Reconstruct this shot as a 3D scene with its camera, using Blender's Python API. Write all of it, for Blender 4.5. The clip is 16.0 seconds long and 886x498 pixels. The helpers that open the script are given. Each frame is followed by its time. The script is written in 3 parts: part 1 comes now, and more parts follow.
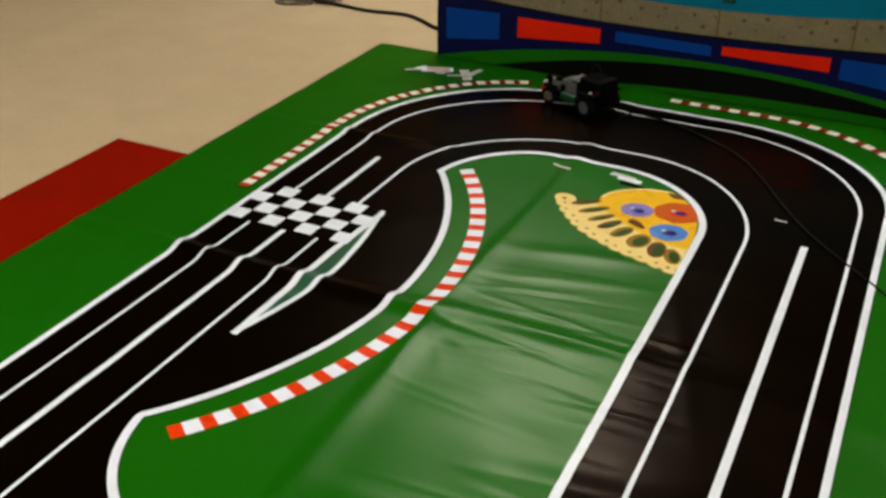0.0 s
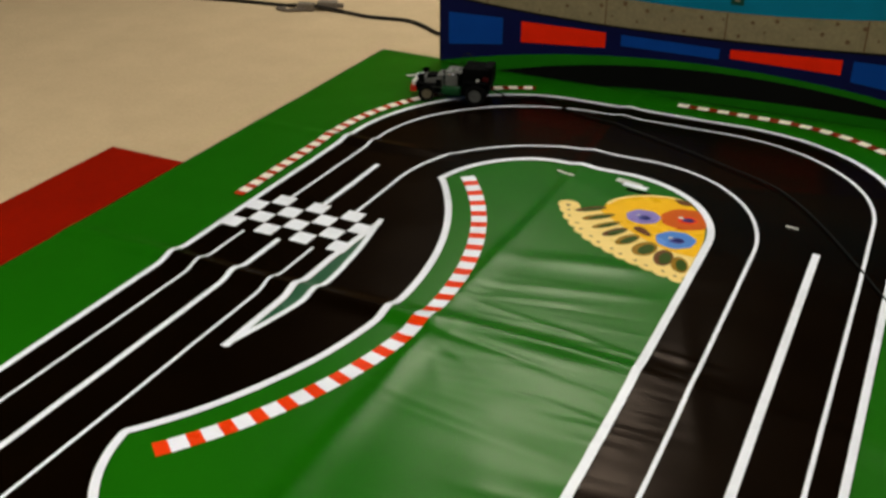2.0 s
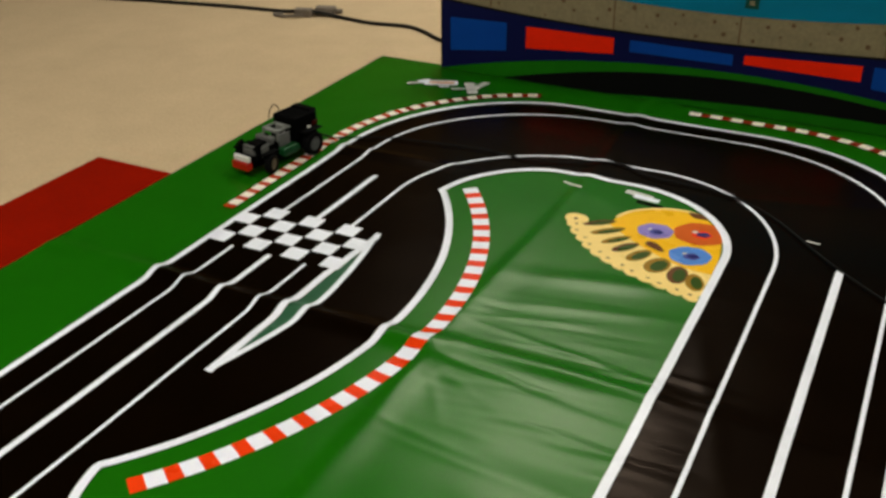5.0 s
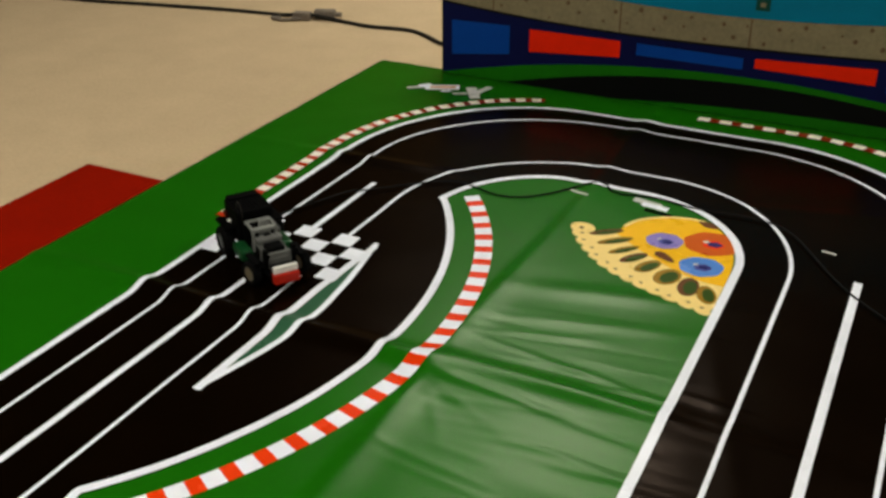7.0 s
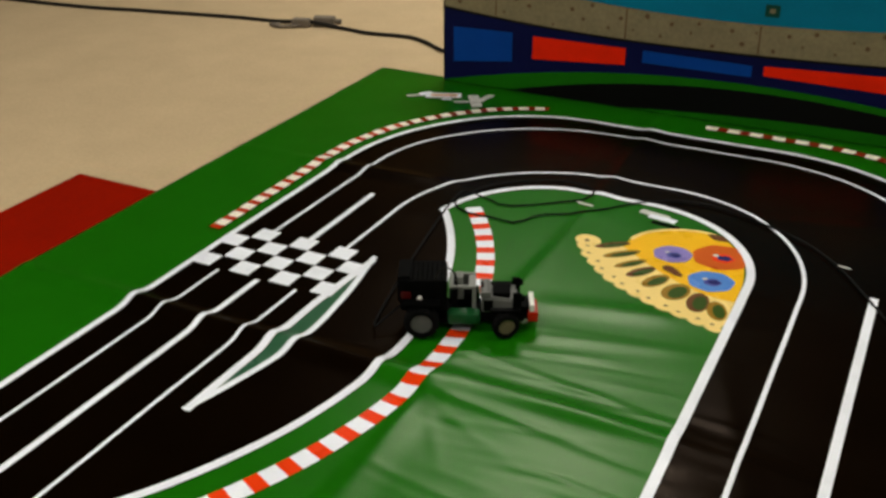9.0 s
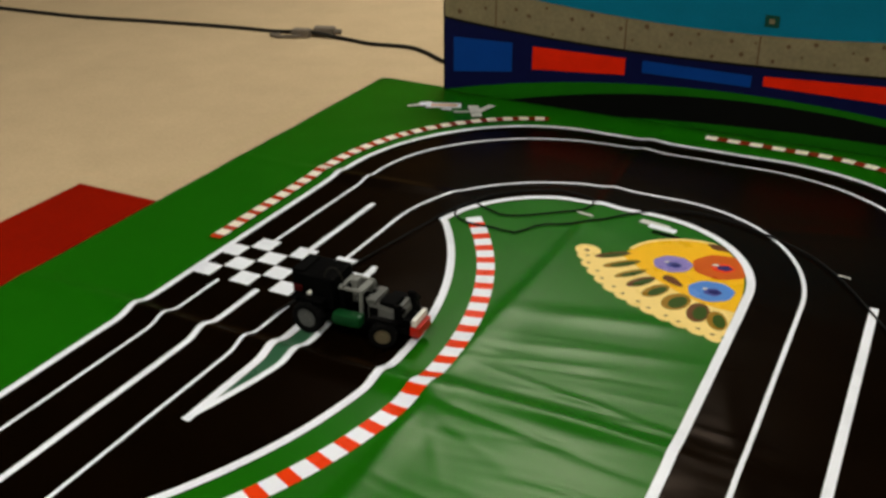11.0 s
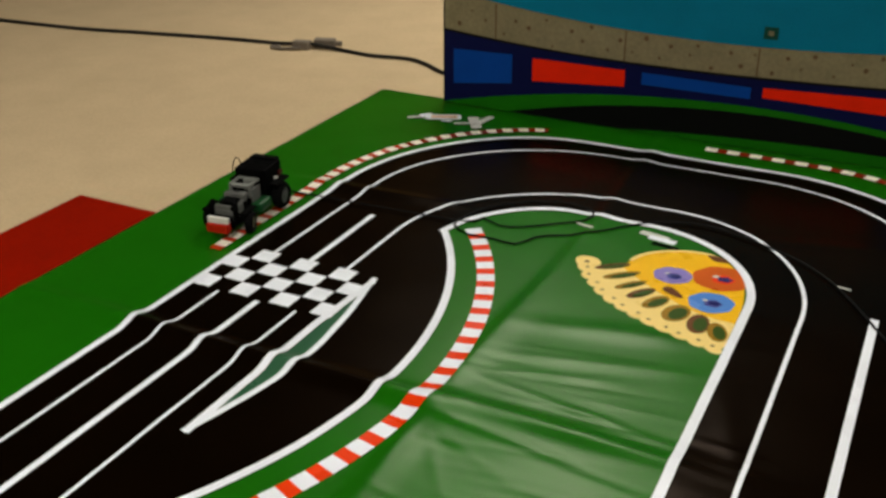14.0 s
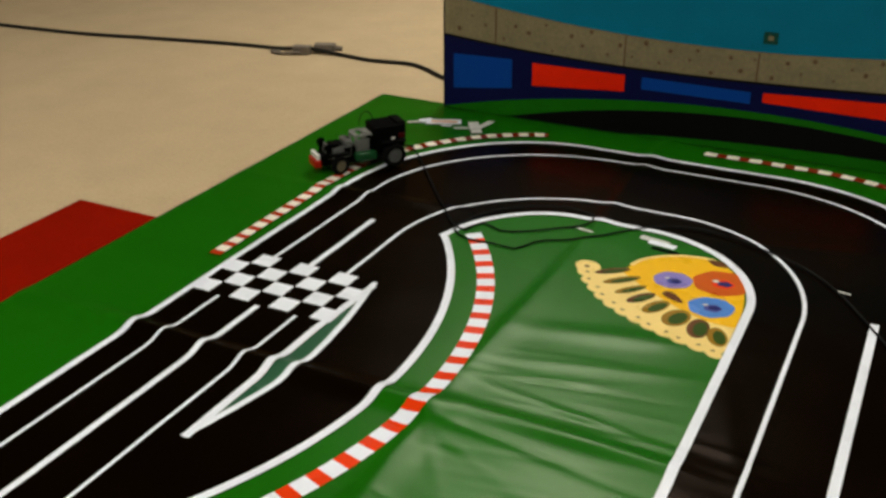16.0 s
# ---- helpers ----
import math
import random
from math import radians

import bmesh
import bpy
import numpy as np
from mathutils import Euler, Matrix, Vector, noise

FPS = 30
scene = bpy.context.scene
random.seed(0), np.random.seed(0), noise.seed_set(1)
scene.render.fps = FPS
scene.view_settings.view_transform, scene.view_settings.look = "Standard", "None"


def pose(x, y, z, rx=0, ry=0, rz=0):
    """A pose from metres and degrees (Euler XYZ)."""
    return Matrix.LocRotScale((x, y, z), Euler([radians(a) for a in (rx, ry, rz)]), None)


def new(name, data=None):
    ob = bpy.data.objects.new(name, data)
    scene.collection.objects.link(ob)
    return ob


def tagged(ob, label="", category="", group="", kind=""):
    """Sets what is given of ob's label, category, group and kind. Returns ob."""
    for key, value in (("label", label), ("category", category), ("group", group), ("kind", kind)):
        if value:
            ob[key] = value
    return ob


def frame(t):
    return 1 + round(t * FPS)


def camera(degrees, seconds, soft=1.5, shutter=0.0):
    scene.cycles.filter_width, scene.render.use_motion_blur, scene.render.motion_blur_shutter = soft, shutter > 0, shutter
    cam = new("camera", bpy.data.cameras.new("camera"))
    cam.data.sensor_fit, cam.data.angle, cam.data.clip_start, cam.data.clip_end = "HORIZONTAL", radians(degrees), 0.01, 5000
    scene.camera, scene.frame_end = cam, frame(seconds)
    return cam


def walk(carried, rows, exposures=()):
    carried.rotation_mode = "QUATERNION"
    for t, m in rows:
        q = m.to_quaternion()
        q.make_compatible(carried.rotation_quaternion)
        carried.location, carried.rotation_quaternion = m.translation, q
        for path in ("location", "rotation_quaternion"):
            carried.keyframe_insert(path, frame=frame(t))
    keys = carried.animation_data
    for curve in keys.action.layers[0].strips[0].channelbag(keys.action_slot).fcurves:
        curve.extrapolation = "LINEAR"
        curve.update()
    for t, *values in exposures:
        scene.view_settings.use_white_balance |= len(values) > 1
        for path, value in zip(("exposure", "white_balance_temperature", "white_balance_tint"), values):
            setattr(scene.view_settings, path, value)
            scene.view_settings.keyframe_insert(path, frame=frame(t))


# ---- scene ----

# ---------------------------------------------------------------- camera
PATH = [
    (0.0, pose(1.4368, -1.9803, 1.1695, 60.792, -0.500, 25.754)),
    (1.0, pose(1.4374, -1.9471, 1.1458, 61.182, -0.197, 25.953)),
    (2.0, pose(1.4332, -1.9126, 1.1309, 61.367, 0.001, 26.164)),
    (3.0, pose(1.4178, -1.8744, 1.1141, 61.517, 0.044, 26.240)),
    (4.0, pose(1.4024, -1.8367, 1.0978, 61.707, 0.085, 26.309)),
    (6.5, pose(1.3597, -1.7369, 1.0542, 62.131, 0.164, 26.455)),
    (7.5, pose(1.3425, -1.6980, 1.0376, 62.308, 0.199, 26.537)),
    (8.5, pose(1.3251, -1.6567, 1.0235, 62.515, 0.200, 26.625)),
    (9.0, pose(1.3231, -1.6537, 1.0235, 62.630, 0.200, 26.630)),
    (10.2, pose(1.3231, -1.6537, 1.0238, 62.970, 0.200, 26.630)),
    (11.5, pose(1.3231, -1.6537, 1.0238, 63.285, 0.200, 26.630)),
    (13.0, pose(1.3231, -1.6537, 1.0238, 63.625, 0.200, 26.630)),
    (14.5, pose(1.3231, -1.6537, 1.0238, 63.885, 0.200, 26.630)),
    (15.3, pose(1.3231, -1.6537, 1.0238, 64.000, 0.200, 26.630)),
    (16.0, pose(1.3231, -1.6537, 1.0238, 64.065, 0.200, 26.630)),
]
cam = camera(46.6, 16.0, soft=2.9)
walk(cam, PATH)
scene.view_settings.exposure = 0.0

# ---------------------------------------------------------------- world and lamps
world = bpy.data.worlds.new("room_air")
world.use_nodes = True
world.node_tree.nodes["Background"].inputs[0].default_value = (0.9, 0.85, 0.75, 1)
world.node_tree.nodes["Background"].inputs[1].default_value = 0.02
scene.world = world

CEILING = 2.6
# all unseen: the first gives the infield its sheen, the others are added fill
LIGHTS = [(-0.15, 2.5), (2.35, 1.2), (0.3, -1.7), (-2.6, -1.5), (2.4, -2.4)]
POWER = [42, 27, 29, 31, 25]
for (lx, ly), watts in zip(LIGHTS, POWER):
    ld = bpy.data.lights.new("ceiling_lamp", "AREA")
    ld.shape, ld.size, ld.size_y, ld.energy, ld.color = "RECTANGLE", 1.1, 0.5, watts, (1.0, 0.96, 0.85)
    lo = new("ceiling_lamp", ld)
    lo.matrix_world = pose(lx, ly, CEILING - 0.09)


# ---------------------------------------------------------------- materials
def material(name, color, rough=0.5, spec=0.5, fine=300.0, coarse=9.0, vary=0.12, bump=0.1, metal=0.0):
    """A surface with grain at two sizes, slight relief and uneven gloss."""
    m = bpy.data.materials.new(name)
    m.use_nodes = True
    nt = m.node_tree
    n, l = nt.nodes, nt.links
    b = n["Principled BSDF"]
    b.inputs["Metallic"].default_value = metal
    b.inputs["Specular IOR Level"].default_value = spec
    tc = n.new("ShaderNodeTexCoord")
    big, small = n.new("ShaderNodeTexNoise"), n.new("ShaderNodeTexNoise")
    big.inputs["Scale"].default_value, small.inputs["Scale"].default_value = coarse, fine
    big.inputs["Detail"].default_value, small.inputs["Detail"].default_value = 4, 3
    for t in (big, small):
        l.new(tc.outputs["Object"], t.inputs["Vector"])
    add = n.new("ShaderNodeMath")
    add.operation = "ADD"
    l.new(big.outputs["Fac"], add.inputs[0])
    l.new(small.outputs["Fac"], add.inputs[1])
    ramp = n.new("ShaderNodeMapRange")
    ramp.inputs["From Min"].default_value, ramp.inputs["From Max"].default_value = 0.6, 1.4
    l.new(add.outputs[0], ramp.inputs["Value"])
    mix = n.new("ShaderNodeMix")
    mix.data_type = "RGBA"
    c = Vector(color)
    d = c * (1 + vary)
    mix.inputs["A"].default_value = (*(c * (1 - vary)), 1)
    mix.inputs["B"].default_value = (*d, 1)
    l.new(ramp.outputs[0], mix.inputs["Factor"])
    l.new(mix.outputs["Result"], b.inputs["Base Color"])
    rr = n.new("ShaderNodeMapRange")
    rr.inputs["To Min"].default_value, rr.inputs["To Max"].default_value = rough * 0.85, min(1, rough * 1.2)
    l.new(big.outputs["Fac"], rr.inputs["Value"])
    l.new(rr.outputs[0], b.inputs["Roughness"])
    if bump:
        bp = n.new("ShaderNodeBump")
        bp.inputs["Strength"].default_value, bp.inputs["Distance"].default_value = bump, 0.002
        l.new(small.outputs["Fac"], bp.inputs["Height"])
        l.new(bp.outputs["Normal"], b.inputs["Normal"])
    return m


VINYL = dict(rough=0.27, spec=0.17, fine=420, coarse=7, vary=0.1, bump=0.05)
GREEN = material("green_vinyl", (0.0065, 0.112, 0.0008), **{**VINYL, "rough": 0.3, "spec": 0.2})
# gloss colour tinted yellow-green to imitate a warmer sheen on the mat
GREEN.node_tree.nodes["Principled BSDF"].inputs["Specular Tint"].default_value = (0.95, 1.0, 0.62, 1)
BLACK = material("black_vinyl", (0.0024, 0.001, 0.00012), **{**VINYL, "spec": 0.075, "rough": 0.24, "vary": 0.3})
# black's gloss is tinted brown, standing in for warm reflected light
BLACK.node_tree.nodes["Principled BSDF"].inputs["Specular Tint"].default_value = (1.0, 0.5, 0.2, 1)
WHITE = material("white_vinyl", (0.83, 0.86, 0.93), **VINYL)
KERB_WHITE = material("cream_white_vinyl", (0.86, 0.82, 0.68), **VINYL)
RED = material("red_vinyl", (0.78, 0.045, 0.004), **VINYL)
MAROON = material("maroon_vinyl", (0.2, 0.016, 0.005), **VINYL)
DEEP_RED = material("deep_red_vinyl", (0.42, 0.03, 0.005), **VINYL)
YELLOW = material("yellow_vinyl", (0.88, 0.48, 0.008), **VINYL)
CREAM = material("cream_vinyl", (0.9, 0.67, 0.23), **VINYL)
ORANGE = material("orange_vinyl", (0.58, 0.1, 0.008), **VINYL)
PURPLE = material("purple_vinyl", (0.25, 0.2, 0.5), **VINYL)
BLUE = material("blue_vinyl", (0.09, 0.24, 0.62), **VINYL)
NAVY = material("navy_vinyl", (0.02, 0.02, 0.12), **VINYL)
BROWN = material("brown_vinyl", (0.14, 0.05, 0.015), **VINYL)
OCHRE = material("ochre_vinyl", (0.3, 0.16, 0.01), **VINYL)
DUSK = material("dusk_vinyl", (0.07, 0.08, 0.3), **VINYL)
PEACH = material("peach_vinyl", (0.75, 0.45, 0.22), **VINYL)
GREY_PRINT = material("grey_vinyl", (0.6, 0.61, 0.56), **VINYL)
CARPET = material("beige_carpet", (0.53, 0.4, 0.24), rough=0.95, spec=0.1, fine=110, coarse=6, vary=0.1, bump=0.8)
RED_MAT = material("red_rubber", (0.24, 0.006, 0.0003), rough=0.85, spec=0.02, fine=200, coarse=6, vary=0.15, bump=0.3)
# unseen room: brown north wall warms the mat's reflections, dark rest keeps them low
WOOD = material("brown_wall", (0.3, 0.18, 0.07), rough=0.7, spec=0.2, fine=60, coarse=2, vary=0.15, bump=0.2)
PAINT = material("wall_paint", (0.09, 0.08, 0.06), rough=0.85, spec=0.2, fine=150, coarse=2, vary=0.05, bump=0.2)
CEIL = material("ceiling_tile", (0.06, 0.055, 0.045), rough=0.9, spec=0.1, fine=120, coarse=2, vary=0.05, bump=0.2)
CARD = dict(rough=0.55, spec=0.08, fine=200, coarse=12, vary=0.12, bump=0.04)
P_BOARD = material("black_board", (0.008, 0.007, 0.006), **CARD)
P_NAVY = material("navy_print", (0.004, 0.006, 0.055), **CARD)
P_BLUE = material("blue_print", (0.002, 0.055, 0.32), **CARD)
P_RED = material("red_print", (0.95, 0.022, 0.002), **CARD)
P_STONE = material("stone_print", (0.255, 0.21, 0.12), rough=0.6, spec=0.08, fine=90, coarse=14, vary=0.22, bump=0.05)
P_SPOT = material("spot_print", (0.15, 0.09, 0.045), **CARD)
P_SKY = material("sky_print", (0.002, 0.19, 0.31), **CARD)
P_GREEN = material("green_print", (0.009, 0.14, 0.002), **CARD)
P_ROAD = material("road_print", (0.003, 0.003, 0.003), **CARD)
P_LEAF = material("dark_green_print", (0.01, 0.07, 0.05), **CARD)
BLACK_PLASTIC = material("black_plastic", (0.0016, 0.0016, 0.0016), rough=0.6, spec=0.03, fine=300, coarse=30, vary=0.3, bump=0.03)
GREY_PLASTIC = material("grey_plastic", (0.115, 0.117, 0.108), rough=0.4, spec=0.3, fine=300, coarse=30, vary=0.15, bump=0.03)
GREEN_PLASTIC = material("green_plastic", (0.004, 0.05, 0.012), rough=0.35, spec=0.25, fine=300, coarse=30, vary=0.15, bump=0.03)
RED_PLASTIC = material("red_plastic", (0.42, 0.013, 0.003), rough=0.35, spec=0.25, fine=300, coarse=30, vary=0.12, bump=0.03)
LAMP_RED = material("dark_red_plastic", (0.05, 0.002, 0.002), rough=0.4, spec=0.2, fine=300, coarse=30, vary=0.12, bump=0.03)
WHITE_PLASTIC = material("white_plastic", (0.75, 0.74, 0.68), rough=0.3, spec=0.5, fine=300, coarse=30, vary=0.08, bump=0.03)
PALE_PLASTIC = material("pale_grey_plastic", (0.18, 0.185, 0.17), rough=0.4, spec=0.3, fine=300, coarse=30, vary=0.15, bump=0.03)
RIM_PLASTIC = material("rim_plastic", (0.085, 0.087, 0.082), rough=0.4, spec=0.3, fine=300, coarse=30, vary=0.15, bump=0.03)
HUB_PLASTIC = material("hub_plastic", (0.13, 0.105, 0.06), rough=0.35, spec=0.5, fine=300, coarse=30, vary=0.15, bump=0.03)
RUBBER = material("tyre_rubber", (0.0025, 0.0025, 0.0025), rough=0.8, spec=0.06, fine=500, coarse=40, vary=0.3, bump=0.3)
CORD = material("dark_cord", (0.014, 0.012, 0.009), rough=0.6, spec=0.15, fine=300, coarse=20, vary=0.3, bump=0.1)
CABLE_BLACK = material("black_cable", (0.003, 0.003, 0.003), rough=0.6, spec=0.1, fine=300, coarse=20, vary=0.3, bump=0.1)
OPENING = material("dark_green_vinyl", (0.03, 0.07, 0.004), **VINYL)
ISLE = material("teal_vinyl", (0.03, 0.1, 0.05), **VINYL)
CORD_GREY = material("grey_cord", (0.16, 0.13, 0.1), rough=0.6, spec=0.3, fine=200, coarse=20, vary=0.3, bump=0.2)
DIFFUSER = bpy.data.materials.new("lamp_diffuser")
DIFFUSER.use_nodes = True
DIFFUSER.node_tree.nodes["Principled BSDF"].inputs["Emission Color"].default_value = (1.0, 0.96, 0.85, 1)
DIFFUSER.node_tree.nodes["Principled BSDF"].inputs["Emission Strength"].default_value = 6.0
METAL = material("white_enamel", (0.7, 0.7, 0.68), rough=0.4, spec=0.5, fine=100, coarse=5, vary=0.05, bump=0.05)


# ---------------------------------------------------------------- mesh helpers
def mesh_object(name, verts, faces, mat, parent=None, label="", smooth=False):
    me = bpy.data.meshes.new(name)
    me.from_pydata(verts, [], faces)
    me.materials.append(mat)
    if smooth:
        me.polygons.foreach_set("use_smooth", [True] * len(me.polygons))
    me.update()
    ob = new(name, me)
    ob.parent = parent
    if label:
        ob["label"] = label
    return ob


def part(name, bm, mat, parent=None, label="", smooth=False):
    """Links a bmesh as one mesh object under a thing or a part."""
    me = bpy.data.meshes.new(name)
    bm.normal_update()
    bm.to_mesh(me)
    bm.free()
    me.materials.append(mat)
    if smooth:
        me.polygons.foreach_set("use_smooth", [True] * len(me.polygons))
    ob = new(name, me)
    ob.parent = parent
    if label:
        ob["label"] = label
    return ob


def box(bm, x0, x1, y0, y1, z0, z1, bevel=0.0):
    """Adds a box, with rounded edges if asked, to a bmesh."""
    m = Matrix.Translation(((x0 + x1) / 2, (y0 + y1) / 2, (z0 + z1) / 2)) @ Matrix.Diagonal((x1 - x0, y1 - y0, z1 - z0, 1))
    geo = bmesh.ops.create_cube(bm, size=1, matrix=m)
    if bevel:
        edges = list({e for v in geo["verts"] for e in v.link_edges})
        bmesh.ops.bevel(bm, geom=edges, offset=bevel, segments=2, affect="EDGES", profile=0.6)
    return bm


def tube(bm, x, y, z, r, length, axis="Z", seg=20, r2=None):
    rot = {"Z": Matrix(), "X": Matrix.Rotation(radians(90), 4, "Y"), "Y": Matrix.Rotation(radians(90), 4, "X")}[axis]
    bmesh.ops.create_cone(bm, cap_ends=True, segments=seg, radius1=r, radius2=r if r2 is None else r2, depth=length, matrix=Matrix.Translation((x, y, z)) @ rot)
    return bm


def cord_mesh(name, pts, r, mat, parent=None, label="", seg=8):
    """A round cord swept along a smooth line."""
    pts = [Vector(p) for p in pts]
    verts, faces = [], []
    for i, p in enumerate(pts):
        d = (pts[min(i + 1, len(pts) - 1)] - pts[max(i - 1, 0)]).normalized()
        u = d.cross(Vector((0, 0, 1)))
        u = u.normalized() if u.length > 1e-4 else Vector((1, 0, 0))
        w = u.cross(d)
        for k in range(seg):
            a = 2 * math.pi * k / seg
            verts.append(p + u * (r * math.cos(a)) + w * (r * math.sin(a)))
    for i in range(len(pts) - 1):
        for k in range(seg):
            a, b = i * seg + k, i * seg + (k + 1) % seg
            faces.append((a, b, b + seg, a + seg))
    faces.append(tuple(range(seg)))
    faces.append(tuple((len(pts) - 1) * seg + k for k in range(seg)))
    return mesh_object(name, verts, faces, mat, parent, label, smooth=True)


def spline(ctrl, step=0.01):
    """Points every step metres along a Catmull-Rom curve through ctrl."""
    c = [np.array(p, float) for p in ctrl]
    c = [2 * c[0] - c[1]] + c + [2 * c[-1] - c[-2]]
    dense = []
    for i in range(1, len(c) - 2):
        for u in np.linspace(0, 1, 24, endpoint=False):
            a, b, d, e = c[i - 1], c[i], c[i + 1], c[i + 2]
            dense.append(0.5 * (2 * b + (d - a) * u + (2 * a - 5 * b + 4 * d - e) * u * u + (3 * b - a - 3 * d + e) * u ** 3))
    dense.append(c[-2])
    return resample(np.array(dense), step)


def resample(p, step):
    s = np.concatenate([[0], np.cumsum(np.linalg.norm(np.diff(p, axis=0), axis=1))])
    q = np.linspace(0, s[-1], max(2, int(round(s[-1] / step)) + 1))
    return np.stack([np.interp(q, s, p[:, k]) for k in range(p.shape[1])], 1)


# ---------------------------------------------------------------- the room
def slab(name, x0, x1, y0, y1, z0, z1, mat, label, category):
    ob = part(name, box(bmesh.new(), x0, x1, y0, y1, z0, z1), mat)
    return tagged(ob, label, category, kind="structure")


slab("floor", -3.6, 3.6, -3.6, 4.6, -0.1, -0.0115, CARPET, "beige short-pile carpet floor of the room", "floor")
slab("wall_north", -3.7, 3.7, 4.6, 4.72, -0.1, CEILING + 0.1, WOOD, "plain brown wall behind the display panel", "wall")
slab("wall_south", -3.7, 3.7, -3.72, -3.6, -0.1, CEILING + 0.1, PAINT, "plain painted wall closing the room", "wall")
slab("wall_west", -3.72, -3.6, -3.6, 4.6, -0.1, CEILING + 0.1, PAINT, "plain painted wall beside the carpet", "wall")
slab("wall_east", 3.6, 3.72, -3.6, 4.6, -0.1, CEILING + 0.1, PAINT, "plain painted wall closing the room", "wall")
slab("ceiling", -3.6, 3.6, -3.6, 4.6, CEILING, CEILING + 0.1, CEIL, "plain dark unseen ceiling with flat lamps", "ceiling")


def ceiling_light(x, y):
    thing = new("ceiling_light")
    thing.location = (x, y, CEILING)
    bm = bmesh.new()
    for a in ((-0.6, 0.6, -0.3, -0.27), (-0.6, 0.6, 0.27, 0.3), (-0.6, -0.57, -0.27, 0.27), (0.57, 0.6, -0.27, 0.27)):
        box(bm, *a, -0.08, 0.0, 0.004)
    part("frame", bm, METAL, thing)
    part("diffuser", box(bmesh.new(), -0.568, 0.568, -0.268, 0.268, -0.07, -0.05), DIFFUSER, thing, "glowing white diffuser")
    return tagged(thing, "unseen white flat ceiling lamp with a glowing diffuser", "ceiling light", group="ceiling lights")


for lx, ly in LIGHTS:
    ceiling_light(lx, ly)


# ---------------------------------------------------------------- race mat
MAT_X0, MAT_X1, MAT_Y0, MAT_Y1 = -0.335, 1.85, -1.6, 1.2
rng = random.Random(4)


def ridge(d, w_low, w_high):
    w = w_low if d < 0 else w_high
    return math.exp(-(d / w) ** 2)


# wrinkles of the vinyl: x, y, half length, half width, turn, height
WRINKLES = []


def crease(x0, y0, x1, y1, width, height):
    """A straight ridge, or a furrow where the height is negative, between two places."""
    WRINKLES.append(((x0 + x1) / 2, (y0 + y1) / 2, 0.5 * math.hypot(x1 - x0, y1 - y0), width, math.atan2(y1 - y0, x1 - x0), height))


# creases that spread from the crossing of the two storage folds
crease(0.68, -0.316, 1.10, -0.325, 0.023, 0.0085)
crease(0.70, -0.367, 1.06, -0.417, 0.008, 0.0014)
crease(0.70, -0.229, 1.06, -0.280, 0.008, 0.0020)
crease(0.74, -0.265, 0.92, -0.253, 0.007, 0.0014)
crease(0.90, -0.287, 1.06, -0.277, 0.007, 0.0019)
crease(0.66, -0.206, 0.88, -0.145, 0.009, 0.0015)
crease(0.72, -0.127, 1.02, -0.056, 0.016, 0.0022)
crease(0.88, -0.485, 1.06, -0.499, 0.009, 0.0017)
crease(0.93, -0.515, 1.07, -0.503, 0.008, 0.0013)
crease(0.67, -0.396, 0.84, -0.479, 0.010, 0.0008)
crease(0.65, -0.384, 0.76, -0.548, 0.010, 0.0006)
crease(0.68, -0.013, 1.04, 0.067, 0.030, 0.0040)
crease(0.62, -0.393, 0.64, -0.653, 0.012, -0.0016)
for k in range(6):
    crease(1.06, -0.24 - 0.052 * k, 1.2, -0.25 - 0.05 * k, 0.008 + 0.002 * (k % 3), 0.0014 + 0.0005 * (k % 2))
for _ in range(8):
    WRINKLES.append((rng.uniform(0.78, 1.1), rng.uniform(-0.95, -0.48), rng.uniform(0.1, 0.24), rng.uniform(0.02, 0.036), rng.uniform(-0.12, 0.15), rng.uniform(0.0008, 0.002)))
for _ in range(30):
    WRINKLES.append((rng.uniform(0.7, 1.12), rng.uniform(-0.9, -0.05), rng.uniform(0.05, 0.16), rng.uniform(0.006, 0.011), rng.uniform(-0.14, 0.2), rng.choice((-1, 1, 1)) * rng.uniform(0.0004, 0.001)))
for _ in range(8):
    WRINKLES.append((rng.uniform(0.3, 1.4), rng.uniform(-1.0, 1.0), rng.uniform(0.12, 0.3), rng.uniform(0.02, 0.05), rng.uniform(-1.5, 1.5), rng.uniform(0.001, 0.002)))


BINS = {}
for wr in WRINKLES:
    reach = 2.2 * wr[2] + 0.05
    for bi in range(int((wr[0] - reach) * 10) - 1, int((wr[0] + reach) * 10) + 2):
        for bj in range(int((wr[1] - reach) * 10) - 1, int((wr[1] + reach) * 10) + 2):
            BINS.setdefault((bi, bj), []).append((*wr, math.cos(wr[4]), math.sin(wr[4])))


